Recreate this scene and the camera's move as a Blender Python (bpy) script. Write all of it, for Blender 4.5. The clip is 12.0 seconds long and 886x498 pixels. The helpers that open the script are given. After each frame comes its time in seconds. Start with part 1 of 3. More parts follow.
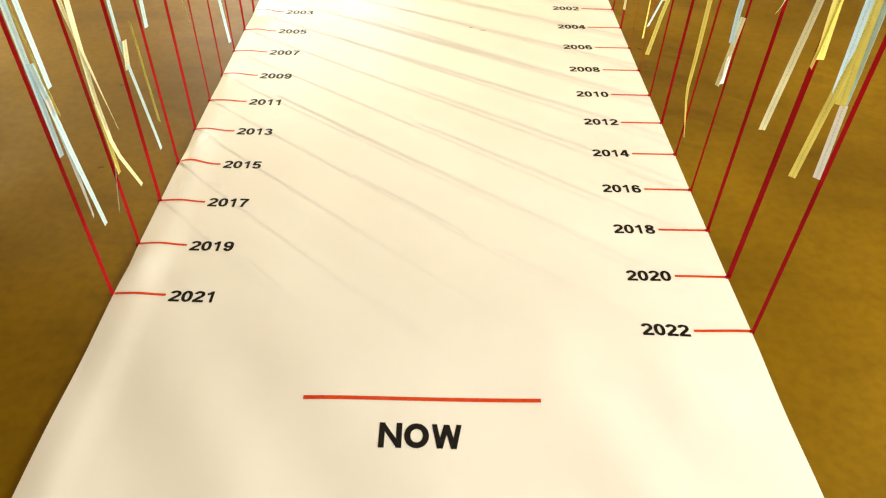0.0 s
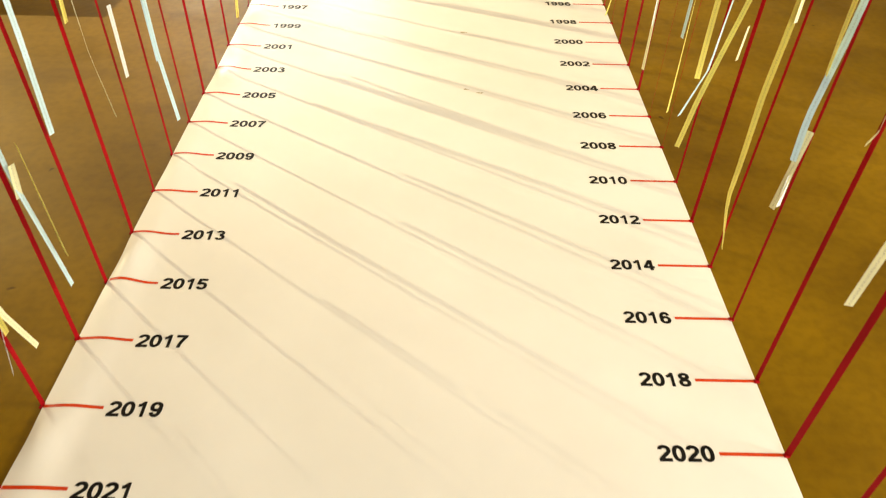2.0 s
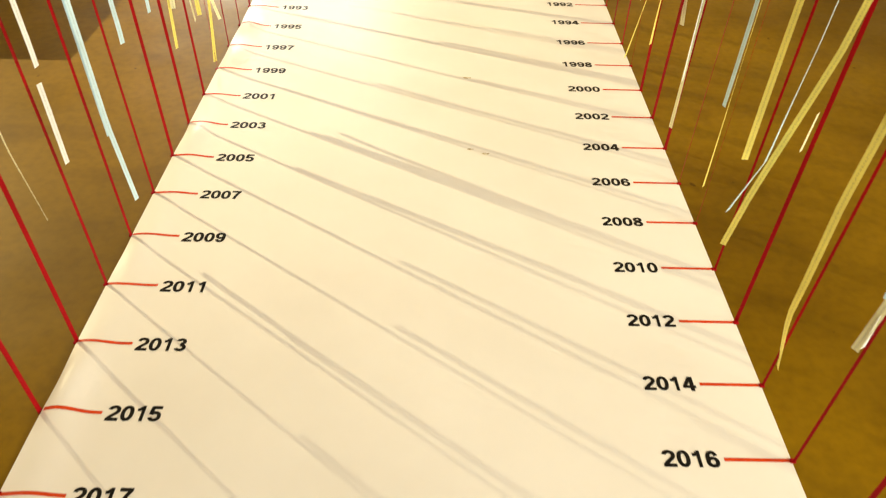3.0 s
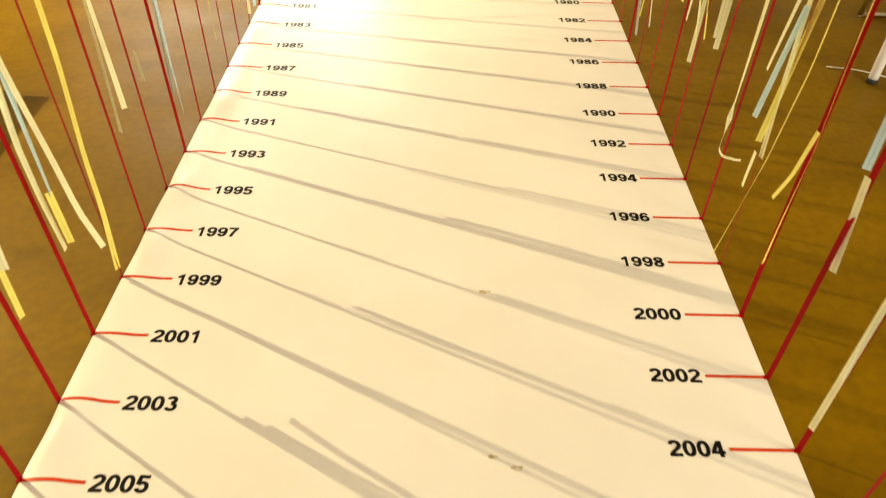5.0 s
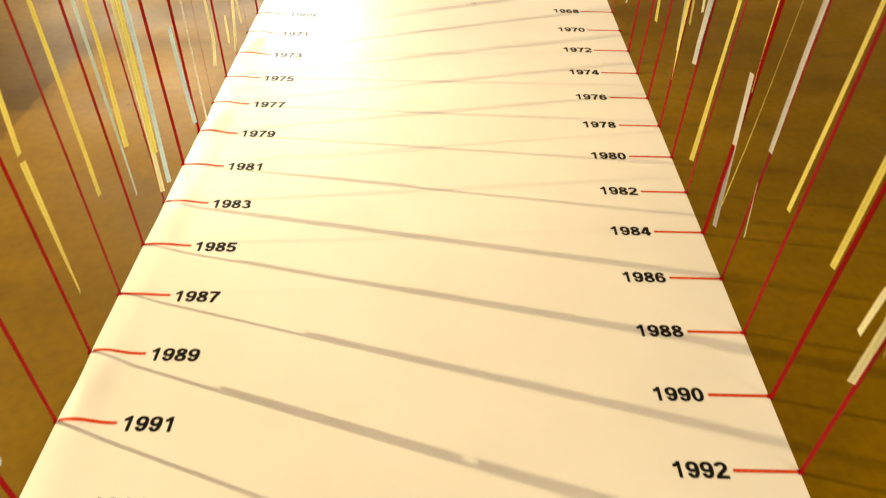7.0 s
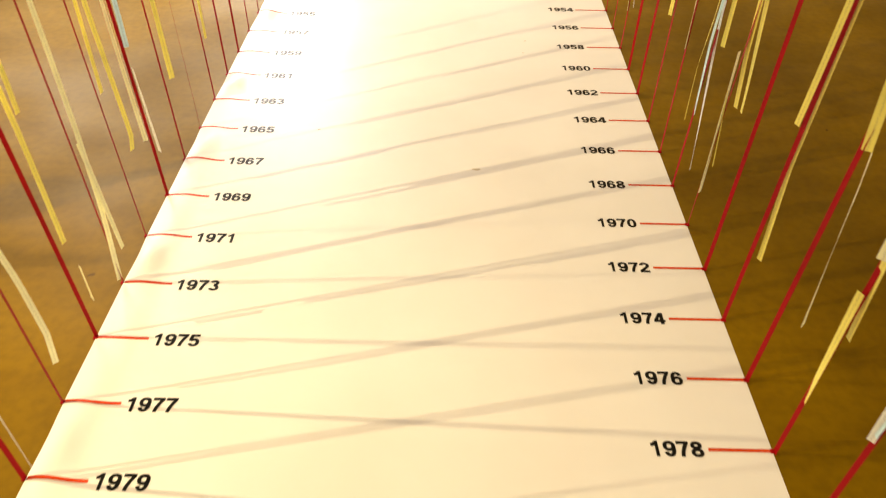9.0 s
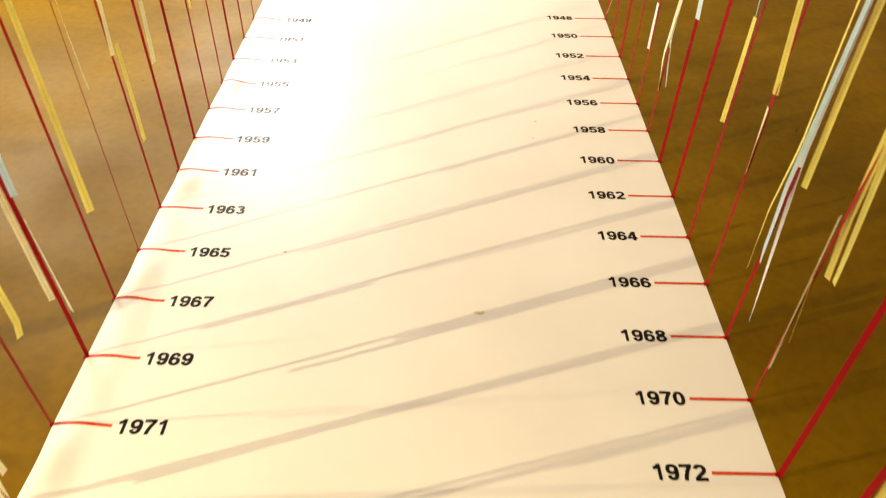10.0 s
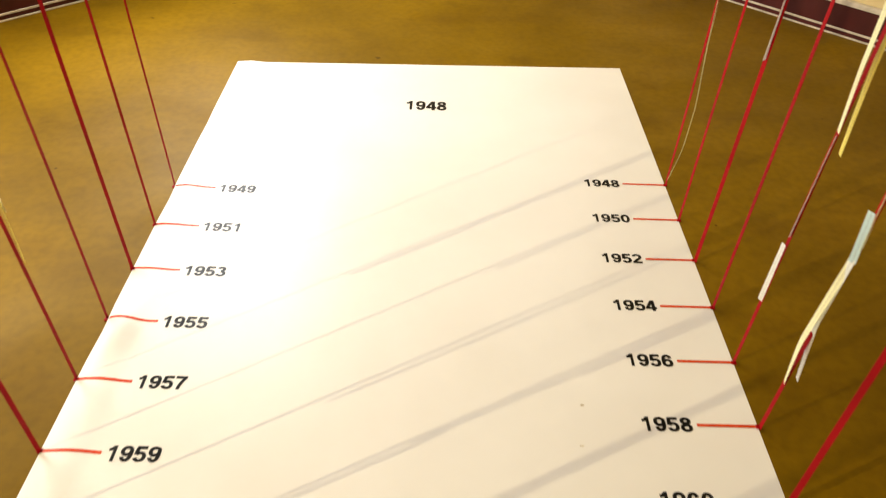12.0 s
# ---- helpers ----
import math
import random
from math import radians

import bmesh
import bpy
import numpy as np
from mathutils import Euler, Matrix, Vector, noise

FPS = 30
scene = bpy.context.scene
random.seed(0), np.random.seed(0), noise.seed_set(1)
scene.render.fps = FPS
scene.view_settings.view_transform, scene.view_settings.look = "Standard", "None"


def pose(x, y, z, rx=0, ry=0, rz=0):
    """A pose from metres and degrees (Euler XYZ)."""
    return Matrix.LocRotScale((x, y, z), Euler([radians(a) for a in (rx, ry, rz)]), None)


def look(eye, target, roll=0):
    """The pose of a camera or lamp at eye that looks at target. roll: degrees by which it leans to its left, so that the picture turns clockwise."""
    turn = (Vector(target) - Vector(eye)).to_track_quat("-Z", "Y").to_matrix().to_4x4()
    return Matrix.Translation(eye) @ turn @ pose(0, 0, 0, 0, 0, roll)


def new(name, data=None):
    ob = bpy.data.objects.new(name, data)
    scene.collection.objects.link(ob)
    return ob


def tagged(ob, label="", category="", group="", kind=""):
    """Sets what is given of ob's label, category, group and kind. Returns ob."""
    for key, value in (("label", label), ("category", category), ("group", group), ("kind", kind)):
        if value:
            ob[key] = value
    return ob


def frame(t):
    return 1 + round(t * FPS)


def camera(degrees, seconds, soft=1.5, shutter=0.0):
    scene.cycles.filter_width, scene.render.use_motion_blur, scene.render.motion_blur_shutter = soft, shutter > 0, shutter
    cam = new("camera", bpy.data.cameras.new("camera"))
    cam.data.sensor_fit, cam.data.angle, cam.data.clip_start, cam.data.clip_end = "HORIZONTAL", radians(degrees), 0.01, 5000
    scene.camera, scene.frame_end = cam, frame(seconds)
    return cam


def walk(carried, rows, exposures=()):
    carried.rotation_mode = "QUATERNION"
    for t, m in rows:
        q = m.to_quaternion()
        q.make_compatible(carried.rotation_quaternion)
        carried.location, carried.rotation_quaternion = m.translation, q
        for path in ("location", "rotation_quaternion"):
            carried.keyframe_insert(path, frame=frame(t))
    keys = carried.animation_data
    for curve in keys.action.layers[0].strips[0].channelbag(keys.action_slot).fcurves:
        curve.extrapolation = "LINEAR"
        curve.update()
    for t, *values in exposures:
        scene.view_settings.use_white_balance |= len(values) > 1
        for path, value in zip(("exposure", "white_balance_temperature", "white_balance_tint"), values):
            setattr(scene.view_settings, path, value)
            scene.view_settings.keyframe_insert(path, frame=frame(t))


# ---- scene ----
cam = camera(63.84, 12.0, soft=1.15, shutter=0.25)
walk(cam, [
    (0.0, pose(0.0110, -1.1194, 1.2234, 48.63, -1.25, 0.19)),
    (0.5, pose(0.0343, -1.0455, 1.2284, 48.57, -1.07, 0.43)),
    (1.0, pose(0.0409, -0.9331, 1.2332, 48.54, -1.12, 0.43)),
    (1.5, pose(0.0436, -0.7909, 1.2377, 48.42, -1.19, 0.31)),
    (2.0, pose(0.0437, -0.6088, 1.2295, 48.47, -1.33, 0.28)),
    (2.5, pose(0.0430, -0.4287, 1.2238, 48.51, -1.36, 0.26)),
    (4.5, pose(0.0319, 0.5484, 1.2255, 48.47, -1.05, 0.67)),
    (5.0, pose(0.0308, 0.8471, 1.2343, 48.37, -1.06, 0.67)),
    (5.5, pose(0.0262, 1.1198, 1.2374, 48.49, -1.11, 0.53)),
    (6.0, pose(0.0234, 1.4164, 1.2472, 48.44, -1.23, 0.42)),
    (6.5, pose(0.0227, 1.6998, 1.2488, 48.49, -1.20, 0.46)),
    (8.5, pose(0.0422, 2.8936, 1.2770, 48.37, -1.17, 0.66)),
    (9.0, pose(0.0578, 3.2063, 1.2825, 48.34, -0.94, 0.80)),
    (9.5, pose(0.0547, 3.4887, 1.2809, 48.56, -1.08, 0.65)),
    (10.0, pose(0.0533, 3.8072, 1.2912, 48.33, -1.13, 0.60)),
    (10.5, pose(0.0506, 4.0848, 1.2817, 48.77, -1.19, 0.65)),
    (11.0, pose(0.0417, 4.3915, 1.2884, 48.68, -1.42, 0.56)),
    (11.5, pose(0.0423, 4.6629, 1.2823, 49.07, -1.50, 0.54)),
    (12.0, pose(0.0395, 4.9555, 1.2815, 49.25, -1.64, 0.62)),
], exposures=[(0.0, 0.17, 5900, 8), (1.0, 0.16, 5950, 8), (2.5, 0.04, 6200, 9), (4.5, -0.18, 6550, 8), (5.5, -0.21, 6750, 10), (6.5, -0.26, 6850, 11), (8.5, -0.43, 6850, 14), (9.5, -0.44, 6750, 14), (10.5, -0.54, 6550, 13), (12.0, -0.71, 6300, 11)])

# ---------------------------------------------------------------- light
world = bpy.data.worlds.new("room_air")
scene.world = world
world.use_nodes = True
world.node_tree.nodes["Background"].inputs[0].default_value = (1.0, 0.85, 0.6, 1)
world.node_tree.nodes["Background"].inputs[1].default_value = 0.03


def lamp(name, kind, place, aim, power, colour, **extra):
    data = bpy.data.lights.new(name, kind)
    data.energy, data.color = power, colour
    ob = new(name, data)
    ob.matrix_world = look(place, aim)
    if kind == "AREA":
        data.shape, data.size, data.size_y = "RECTANGLE", extra["w"], extra["h"]
    else:
        data.shadow_soft_size = extra["soft"]
    return ob


# two small spotlights on the west side; their beams cross and throw the fans of ribbon shadows
for name, power, wide, place, aim in (("spot_lamp_far", 1450, 60, (-5.05, 3.03, 3.2), (-1.85, 5.3, 0.0)), ("spot_lamp_near", 1440, 54, (-4.78, 4.27, 3.2), (-1.75, 3.1, 0.0))):
    spot = lamp(name, "SPOT", place, aim, power, (1.0, 0.82, 0.46), soft=0.022)
    spot.data.spot_size, spot.data.spot_blend = radians(wide), 0.8
# daylight in the bay window; the outer lamp is added fill for the floor
lamp("bay_daylight", "AREA", (-1.22, 8.34, 1.50), (-0.35, 7.4, 1.0), 105, (1.0, 0.98, 0.95), w=0.95, h=1.3)
lamp("bay_fill_outer", "AREA", (-2.36, 7.20, 1.50), (-1.5, 6.3, 0.8), 88, (1.0, 0.93, 0.80), w=1.2, h=1.3)
# fill light from unseen, added windows behind the start of the walk and east
lamp("south_fill", "AREA", (2.5, -3.98, 1.55), (1.9, 0.0, 0.9), 165, (1.0, 0.97, 0.90), w=2.2, h=1.4)
lamp("east_fill", "AREA", (4.18, -0.4, 1.50), (1.6, 0.9, 0.1), 190, (1.0, 0.91, 0.70), w=1.8, h=1.4)
# one broad, dim fill light, added under the ceiling without a fixture
lamp("ceiling_fill_light", "AREA", (0.0, 2.5, 3.5), (0.0, 2.5, 0), 6, (1.0, 0.82, 0.50), w=3.2, h=5.5)


# ---------------------------------------------------------------- materials
def material(name, colour, rough=0.6, metal=0.0, spec=0.5):
    m = bpy.data.materials.new(name)
    m.use_nodes = True
    b = m.node_tree.nodes["Principled BSDF"]
    b.inputs["Base Color"].default_value = (*colour, 1)
    b.inputs["Roughness"].default_value = rough
    b.inputs["Metallic"].default_value = metal
    b.inputs["Specular IOR Level"].default_value = spec
    return m, m.node_tree, b


def noise_mix(tree, bsdf, dark, light, scale, detail=5, vector=None, lo=0.35, hi=0.65, stretch=None):
    n, l = tree.nodes, tree.links
    tex = n.new("ShaderNodeTexNoise")
    tex.inputs["Scale"].default_value, tex.inputs["Detail"].default_value = scale, detail
    co = n.new("ShaderNodeTexCoord")
    src = co.outputs["Object"]
    if stretch:
        mp = n.new("ShaderNodeMapping")
        mp.inputs["Scale"].default_value = stretch
        l.new(src, mp.inputs[0])
        src = mp.outputs[0]
    l.new(src, tex.inputs["Vector"])
    ramp = n.new("ShaderNodeValToRGB")
    ramp.color_ramp.elements[0].position, ramp.color_ramp.elements[1].position = lo, hi
    ramp.color_ramp.elements[0].color, ramp.color_ramp.elements[1].color = (*dark, 1), (*light, 1)
    l.new(tex.outputs["Fac"], ramp.inputs[0])
    if bsdf:
        l.new(ramp.outputs[0], bsdf.inputs["Base Color"])
    return tex, ramp


def bump(tree, bsdf, source, strength, distance):
    b = tree.nodes.new("ShaderNodeBump")
    b.inputs["Strength"].default_value, b.inputs["Distance"].default_value = strength, distance
    tree.links.new(source, b.inputs["Height"])
    tree.links.new(b.outputs[0], bsdf.inputs["Normal"])


def mix_rgb(tree, kind, fac, a, b):
    m = tree.nodes.new("ShaderNodeMix")
    m.data_type, m.blend_type = "RGBA", kind
    if isinstance(fac, float):
        m.inputs["Factor"].default_value = fac
    else:
        tree.links.new(fac, m.inputs["Factor"])
    for v, key in ((a, 6), (b, 7)):
        if isinstance(v, tuple):
            m.inputs[key].default_value = (*v, 1)
        else:
            tree.links.new(v, m.inputs[key])
    return m.outputs[2]


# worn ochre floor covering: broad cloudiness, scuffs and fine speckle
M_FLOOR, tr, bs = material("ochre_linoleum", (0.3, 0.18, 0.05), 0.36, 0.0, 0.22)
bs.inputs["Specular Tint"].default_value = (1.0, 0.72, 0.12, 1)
_, big = noise_mix(tr, None, (0.142, 0.076, 0.0004), (0.230, 0.127, 0.0006), 1.3, 6)
fine, small = noise_mix(tr, None, (0.80, 0.78, 0.74), (1.0, 1.0, 1.0), 38, 4, lo=0.3, hi=0.6)
_, scuff = noise_mix(tr, None, (0.62, 0.58, 0.5), (1, 1, 1), 4.5, 8, lo=0.28, hi=0.40)
col = mix_rgb(tr, "MULTIPLY", 0.8, big.outputs[0], small.outputs[0])
col = mix_rgb(tr, "MULTIPLY", 0.5, col, scuff.outputs[0])
# long dragged smears and sparse dark specks
_, smear = noise_mix(tr, None, (0.70, 0.64, 0.55), (1, 1, 1), 1.9, 7, lo=0.36, hi=0.47, stretch=(1.0, 2.6, 1))
_, speck = noise_mix(tr, None, (0.30, 0.22, 0.15), (1, 1, 1), 16, 2, lo=0.215, hi=0.25)
col = mix_rgb(tr, "MULTIPLY", 0.42, col, smear.outputs[0])
tr.links.new(mix_rgb(tr, "MULTIPLY", 0.8, col, speck.outputs[0]), bs.inputs["Base Color"])
rtex, rr = noise_mix(tr, None, (0.44, 0.44, 0.44), (0.58, 0.58, 0.58), 3.0, 6)
tr.links.new(rr.outputs[0], bs.inputs["Roughness"])
wav, _ = noise_mix(tr, None, (0, 0, 0), (1, 1, 1), 3.5, 4)
bump(tr, bs, wav.outputs["Fac"], 0.05, 0.01)

# coated banner paper
M_PAPER, tr, bs = material("banner_paper", (0.86, 0.83, 0.76), 0.40)
noise_mix(tr, bs, (0.83, 0.80, 0.73), (0.88, 0.855, 0.79), 2.2, 4)
ptex, _ = noise_mix(tr, None, (0, 0, 0), (1, 1, 1), 3.2, 3, stretch=(1.6, 0.7, 1))
bump(tr, bs, ptex.outputs["Fac"], 0.25, 0.012)

M_INK, tr, bs = material("black_ink", (0.012, 0.011, 0.010), 0.30, 0.0, 0.15)
noise_mix(tr, bs, (0.004, 0.004, 0.004), (0.012, 0.011, 0.010), 60)
M_REDINK, tr, bs = material("red_ink", (0.55, 0.015, 0.012), 0.36, 0.0, 0.2)
noise_mix(tr, bs, (0.58, 0.042, 0.006), (0.66, 0.060, 0.006), 50)

M_STAIN, tr, bs = material("dried_stain", (0.45, 0.36, 0.2), 0.5)
noise_mix(tr, bs, (0.40, 0.31, 0.16), (0.74, 0.68, 0.52), 90, 4)

M_RIBBON, tr, bs = material("red_satin_ribbon", (0.42, 0.006, 0.012), 0.55, 0.0, 0.1)
noise_mix(tr, bs, (0.25, 0.0011, 0.003), (0.35, 0.0018, 0.005), 26, 3, stretch=(1, 1, 0.15))


def printed_paper(name, colour):
    """A paper strip with one line of tiny print along it; UV in centimetres."""
    m, t, b = material(name, colour, 0.62)
    n, l = t.nodes, t.links
    uv = n.new("ShaderNodeUVMap")
    sep = n.new("ShaderNodeSeparateXYZ")
    l.new(uv.outputs[0], sep.inputs[0])
    # a band along the middle third of the strip
    off = n.new("ShaderNodeMath"); off.operation = "ABSOLUTE"
    l.new(sep.outputs[0], off.inputs[0])
    band = n.new("ShaderNodeMath"); band.operation = "LESS_THAN"; band.inputs[1].default_value = 0.17
    l.new(off.outputs[0], band.inputs[0])
    mp = n.new("ShaderNodeMapping"); mp.inputs["Scale"].default_value = (1.0, 3.4, 1)
    l.new(uv.outputs[0], mp.inputs[0])
    tex = n.new("ShaderNodeTexNoise"); tex.inputs["Scale"].default_value = 1.6; tex.inputs["Detail"].default_value = 1
    l.new(mp.outputs[0], tex.inputs["Vector"])
    gap = n.new("ShaderNodeMath"); gap.operation = "GREATER_THAN"; gap.inputs[1].default_value = 0.5
    l.new(tex.outputs["Fac"], gap.inputs[0])
    both = n.new("ShaderNodeMath"); both.operation = "MULTIPLY"
    l.new(band.outputs[0], both.inputs[0]); l.new(gap.outputs[0], both.inputs[1])
    fade = n.new("ShaderNodeMath"); fade.operation = "MULTIPLY"; fade.inputs[1].default_value = 0.36
    l.new(both.outputs[0], fade.inputs[0])
    _, ramp = noise_mix(t, None, tuple(c * 0.92 for c in colour), tuple(min(1, c * 1.05) for c in colour), 14, 3)
    l.new(mix_rgb(t, "MIX", fade.outputs[0], ramp.outputs[0], (0.08, 0.08, 0.09)), b.inputs["Base Color"])
    # thin paper lets part of the light through
    thin = n.new("ShaderNodeBsdfTranslucent")
    l.new(ramp.outputs[0], thin.inputs[0])
    blend = n.new("ShaderNodeMixShader")
    blend.inputs[0].default_value = 0.20
    l.new(b.outputs[0], blend.inputs[1])
    l.new(thin.outputs[0], blend.inputs[2])
    l.new(blend.outputs[0], n["Material Output"].inputs[0])
    return m


PAPERS = {
    "blue": printed_paper("pale_blue_paper", (0.66, 0.85, 0.90)),
    "yellow": printed_paper("yellow_paper", (0.94, 0.84, 0.19)),
    "cream": printed_paper("cream_paper", (0.93, 0.90, 0.56)),
    "white": printed_paper("white_paper", (0.90, 0.91, 0.86)),
}
WORDS = {"blue": "pale blue", "yellow": "yellow", "cream": "cream", "white": "white"}

M_WALL, tr, bs = material("ochre_wall_paint", (0.72, 0.66, 0.50), 0.8)
wtex, _ = noise_mix(tr, bs, (0.68, 0.53, 0.25), (0.74, 0.59, 0.29), 3, 5)
bump(tr, bs, wtex.outputs["Fac"], 0.1, 0.004)
M_CEIL, tr, bs = material("ceiling_paint", (0.78, 0.74, 0.64), 0.85)
noise_mix(tr, bs, (0.66, 0.62, 0.53), (0.70, 0.66, 0.57), 2)
M_SKIRT, tr, bs = material("burgundy_skirting_paint", (0.06, 0.008, 0.010), 0.32)
noise_mix(tr, bs, (0.045, 0.006, 0.008), (0.075, 0.011, 0.012), 9, stretch=(1, 1, 0.3))
M_TRIM, tr, bs = material("pale_trim_paint", (0.62, 0.55, 0.42), 0.5)
noise_mix(tr, bs, (0.5, 0.44, 0.32), (0.68, 0.6, 0.47), 22)
M_LEG, tr, bs = material("white_powder_coat", (0.74, 0.72, 0.68), 0.35)
noise_mix(tr, bs, (0.70, 0.68, 0.63), (0.78, 0.76, 0.72), 12)
M_RUBBER, tr, bs = material("black_rubber", (0.015, 0.014, 0.014), 0.7)
noise_mix(tr, bs, (0.01, 0.01, 0.01), (0.025, 0.022, 0.02), 40)
M_TOP, tr, bs = material("white_laminate", (0.78, 0.76, 0.70), 0.4)
noise_mix(tr, bs, (0.76, 0.74, 0.68), (0.80, 0.78, 0.73), 8)
M_CHROME, tr, bs = material("chrome_tube", (0.75, 0.74, 0.72), 0.18, 1.0)
noise_mix(tr, bs, (0.70, 0.69, 0.67), (0.78, 0.77, 0.75), 30)
M_CERAMIC, tr, bs = material("brown_glass", (0.10, 0.06, 0.02), 0.15)
noise_mix(tr, bs, (0.08, 0.05, 0.015), (0.13, 0.08, 0.03), 10)


# ---------------------------------------------------------------- mesh helpers
def finish(name, bm, mat, parent=None, label=""):
    me = bpy.data.meshes.new(name)
    bm.to_mesh(me)
    bm.free()
    me.materials.append(mat)
    ob = new(name, me)
    if parent:
        ob.parent = parent
    if label:
        ob["label"] = label
    return ob


def part(name, bm, mat, parent, label=""):
    return finish(name, bm, mat, parent, label)


def box(bm, x0, x1, y0, y1, z0, z1, bevel=0.0):
    made = bmesh.ops.create_cube(bm, size=1)["verts"]
    for v in made:
        v.co = Vector(((x0 + x1) / 2 + v.co.x * (x1 - x0), (y0 + y1) / 2 + v.co.y * (y1 - y0), (z0 + z1) / 2 + v.co.z * (z1 - z0)))
    if bevel:
        edges = list({e for v in made for e in v.link_edges})
        bmesh.ops.bevel(bm, geom=edges, offset=bevel, segments=2, affect="EDGES", profile=0.5)
    return bm


def lathe(bm, rings, n=16, at=(0, 0)):
    """A turned solid from (radius, z) rings."""
    loops = []
    for r, z in rings:
        loops.append([bm.verts.new((at[0] + r * math.cos(2 * math.pi * i / n), at[1] + r * math.sin(2 * math.pi * i / n), z)) for i in range(n)])
    for a, b in zip(loops, loops[1:]):
        for i in range(n):
            bm.faces.new((a[i], a[(i + 1) % n], b[(i + 1) % n], b[i]))
    bm.faces.new(loops[0][::-1])
    bm.faces.new(loops[-1])
    for f in bm.faces:
        f.smooth = True
    return bm


def rod(bm, a, b, r, n=10):
    a, b = Vector(a), Vector(b)
    turn = (b - a).to_track_quat("Z", "Y").to_matrix()
    ends = []
    for c in (a, b):
        ends.append([bm.verts.new(c + turn @ Vector((r * math.cos(2 * math.pi * i / n), r * math.sin(2 * math.pi * i / n), 0))) for i in range(n)])
    for i in range(n):
        f = bm.faces.new((ends[0][i], ends[0][(i + 1) % n], ends[1][(i + 1) % n], ends[1][i]))
        f.smooth = True
    bm.faces.new(ends[0][::-1])
    bm.faces.new(ends[1])
    return bm


def band(bm, centres, sides, width, thick, uv_from=0.0):
    """A flat strip through centres, its width along sides; UV in centimetres."""
    uv = bm.loops.layers.uv.verify()
    rings, along = [], [uv_from]
    for i, (c, sd) in enumerate(zip(centres, sides)):
        c, sd = Vector(c), Vector(sd).normalized()
        nxt = Vector(centres[min(i + 1, len(centres) - 1)]) - Vector(centres[max(i - 1, 0)])
        nrm = sd.cross(nxt.normalized()).normalized()
        w, t = sd * width / 2, nrm * thick / 2
        rings.append([bm.verts.new(c + q) for q in (-w - t, w - t, w + t, -w + t)])
        if i:
            along.append(along[-1] + (c - Vector(centres[i - 1])).length * 100)
    half = width * 50
    across = (-half, half, half, -half)
    for i in range(len(rings) - 1):
        for k in range(4):
            j = (k + 1) % 4
            f = bm.faces.new((rings[i][k], rings[i][j], rings[i + 1][j], rings[i + 1][k]))
            for lp, (u, v) in zip(f.loops, ((across[k], along[i]), (across[j], along[i]), (across[j], along[i + 1]), (across[k], along[i + 1]))):
                lp[uv].uv = (u, v)
    bm.faces.new(rings[0][::-1])
    bm.faces.new(rings[-1])
    return bm


# ---------------------------------------------------------------- the room
def slab(name, corners, z0, z1, mat, kind="structure", category="", label=""):
    bm = bmesh.new()
    lo = [bm.verts.new((x, y, z0)) for x, y in corners]
    hi = [bm.verts.new((x, y, z1)) for x, y in corners]
    n = len(corners)
    for i in range(n):
        bm.faces.new((lo[i], lo[(i + 1) % n], hi[(i + 1) % n], hi[i]))
    bm.faces.new(lo[::-1])
    bm.faces.new(hi)
    bmesh.ops.recalc_face_normals(bm, faces=bm.faces)
    return tagged(finish(name, bm, mat), label, category or name.split("_")[0], "", kind)


# inner plan: a hall with a three-sided bay at its far end
PLAN = [(-6.6, -4.0), (4.2, -4.0), (4.2, 5.69), (0.86, 8.86), (-0.80, 8.86), (-3.80, 5.86), (-6.6, 5.86)]
H_ROOM = 3.60
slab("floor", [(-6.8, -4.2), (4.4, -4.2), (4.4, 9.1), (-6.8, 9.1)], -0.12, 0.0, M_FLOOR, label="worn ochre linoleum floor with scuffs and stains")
slab("ceiling", [(-6.8, -4.2), (4.4, -4.2), (4.4, 9.1), (-6.8, 9.1)], H_ROOM, H_ROOM + 0.15, M_CEIL, label="plain pale painted ceiling")


def wall(name, a, b, opening=None):
    """A wall 0.16 m thick outside the line a-b, with an opening (from, to, sill, head)."""
    a, b = Vector((*a, 0)), Vector((*b, 0))
    d = (b - a).normalized()
    out = Vector((d.y, -d.x, 0))
    length = (b - a).length
    bm = bmesh.new()

    def block(u0, u1, z0, z1):
        vs = [bm.verts.new(a + d * u + out * w + Vector((0, 0, z))) for z in (z0, z1) for u, w in ((u0, 0), (u1, 0), (u1, 0.16), (u0, 0.16))]
        for q in ((3, 2, 1, 0), (4, 5, 6, 7), (0, 1, 5, 4), (1, 2, 6, 5), (2, 3, 7, 6), (3, 0, 4, 7)):
            bm.faces.new([vs[i] for i in q])
    if opening:
        u0, u1, z0, z1 = opening
        block(0, u0, 0, H_ROOM)
        block(u1, length, 0, H_ROOM)
        block(u0, u1, 0, z0)
        block(u0, u1, z1, H_ROOM)
    else:
        block(0, length, 0, H_ROOM)
    bmesh.ops.recalc_face_normals(bm, faces=bm.faces)
    ob = tagged(finish(name, bm, M_WALL), "warm ochre painted wall with a dark skirting", "wall", "", "structure")
    return ob, a, d, -out, length


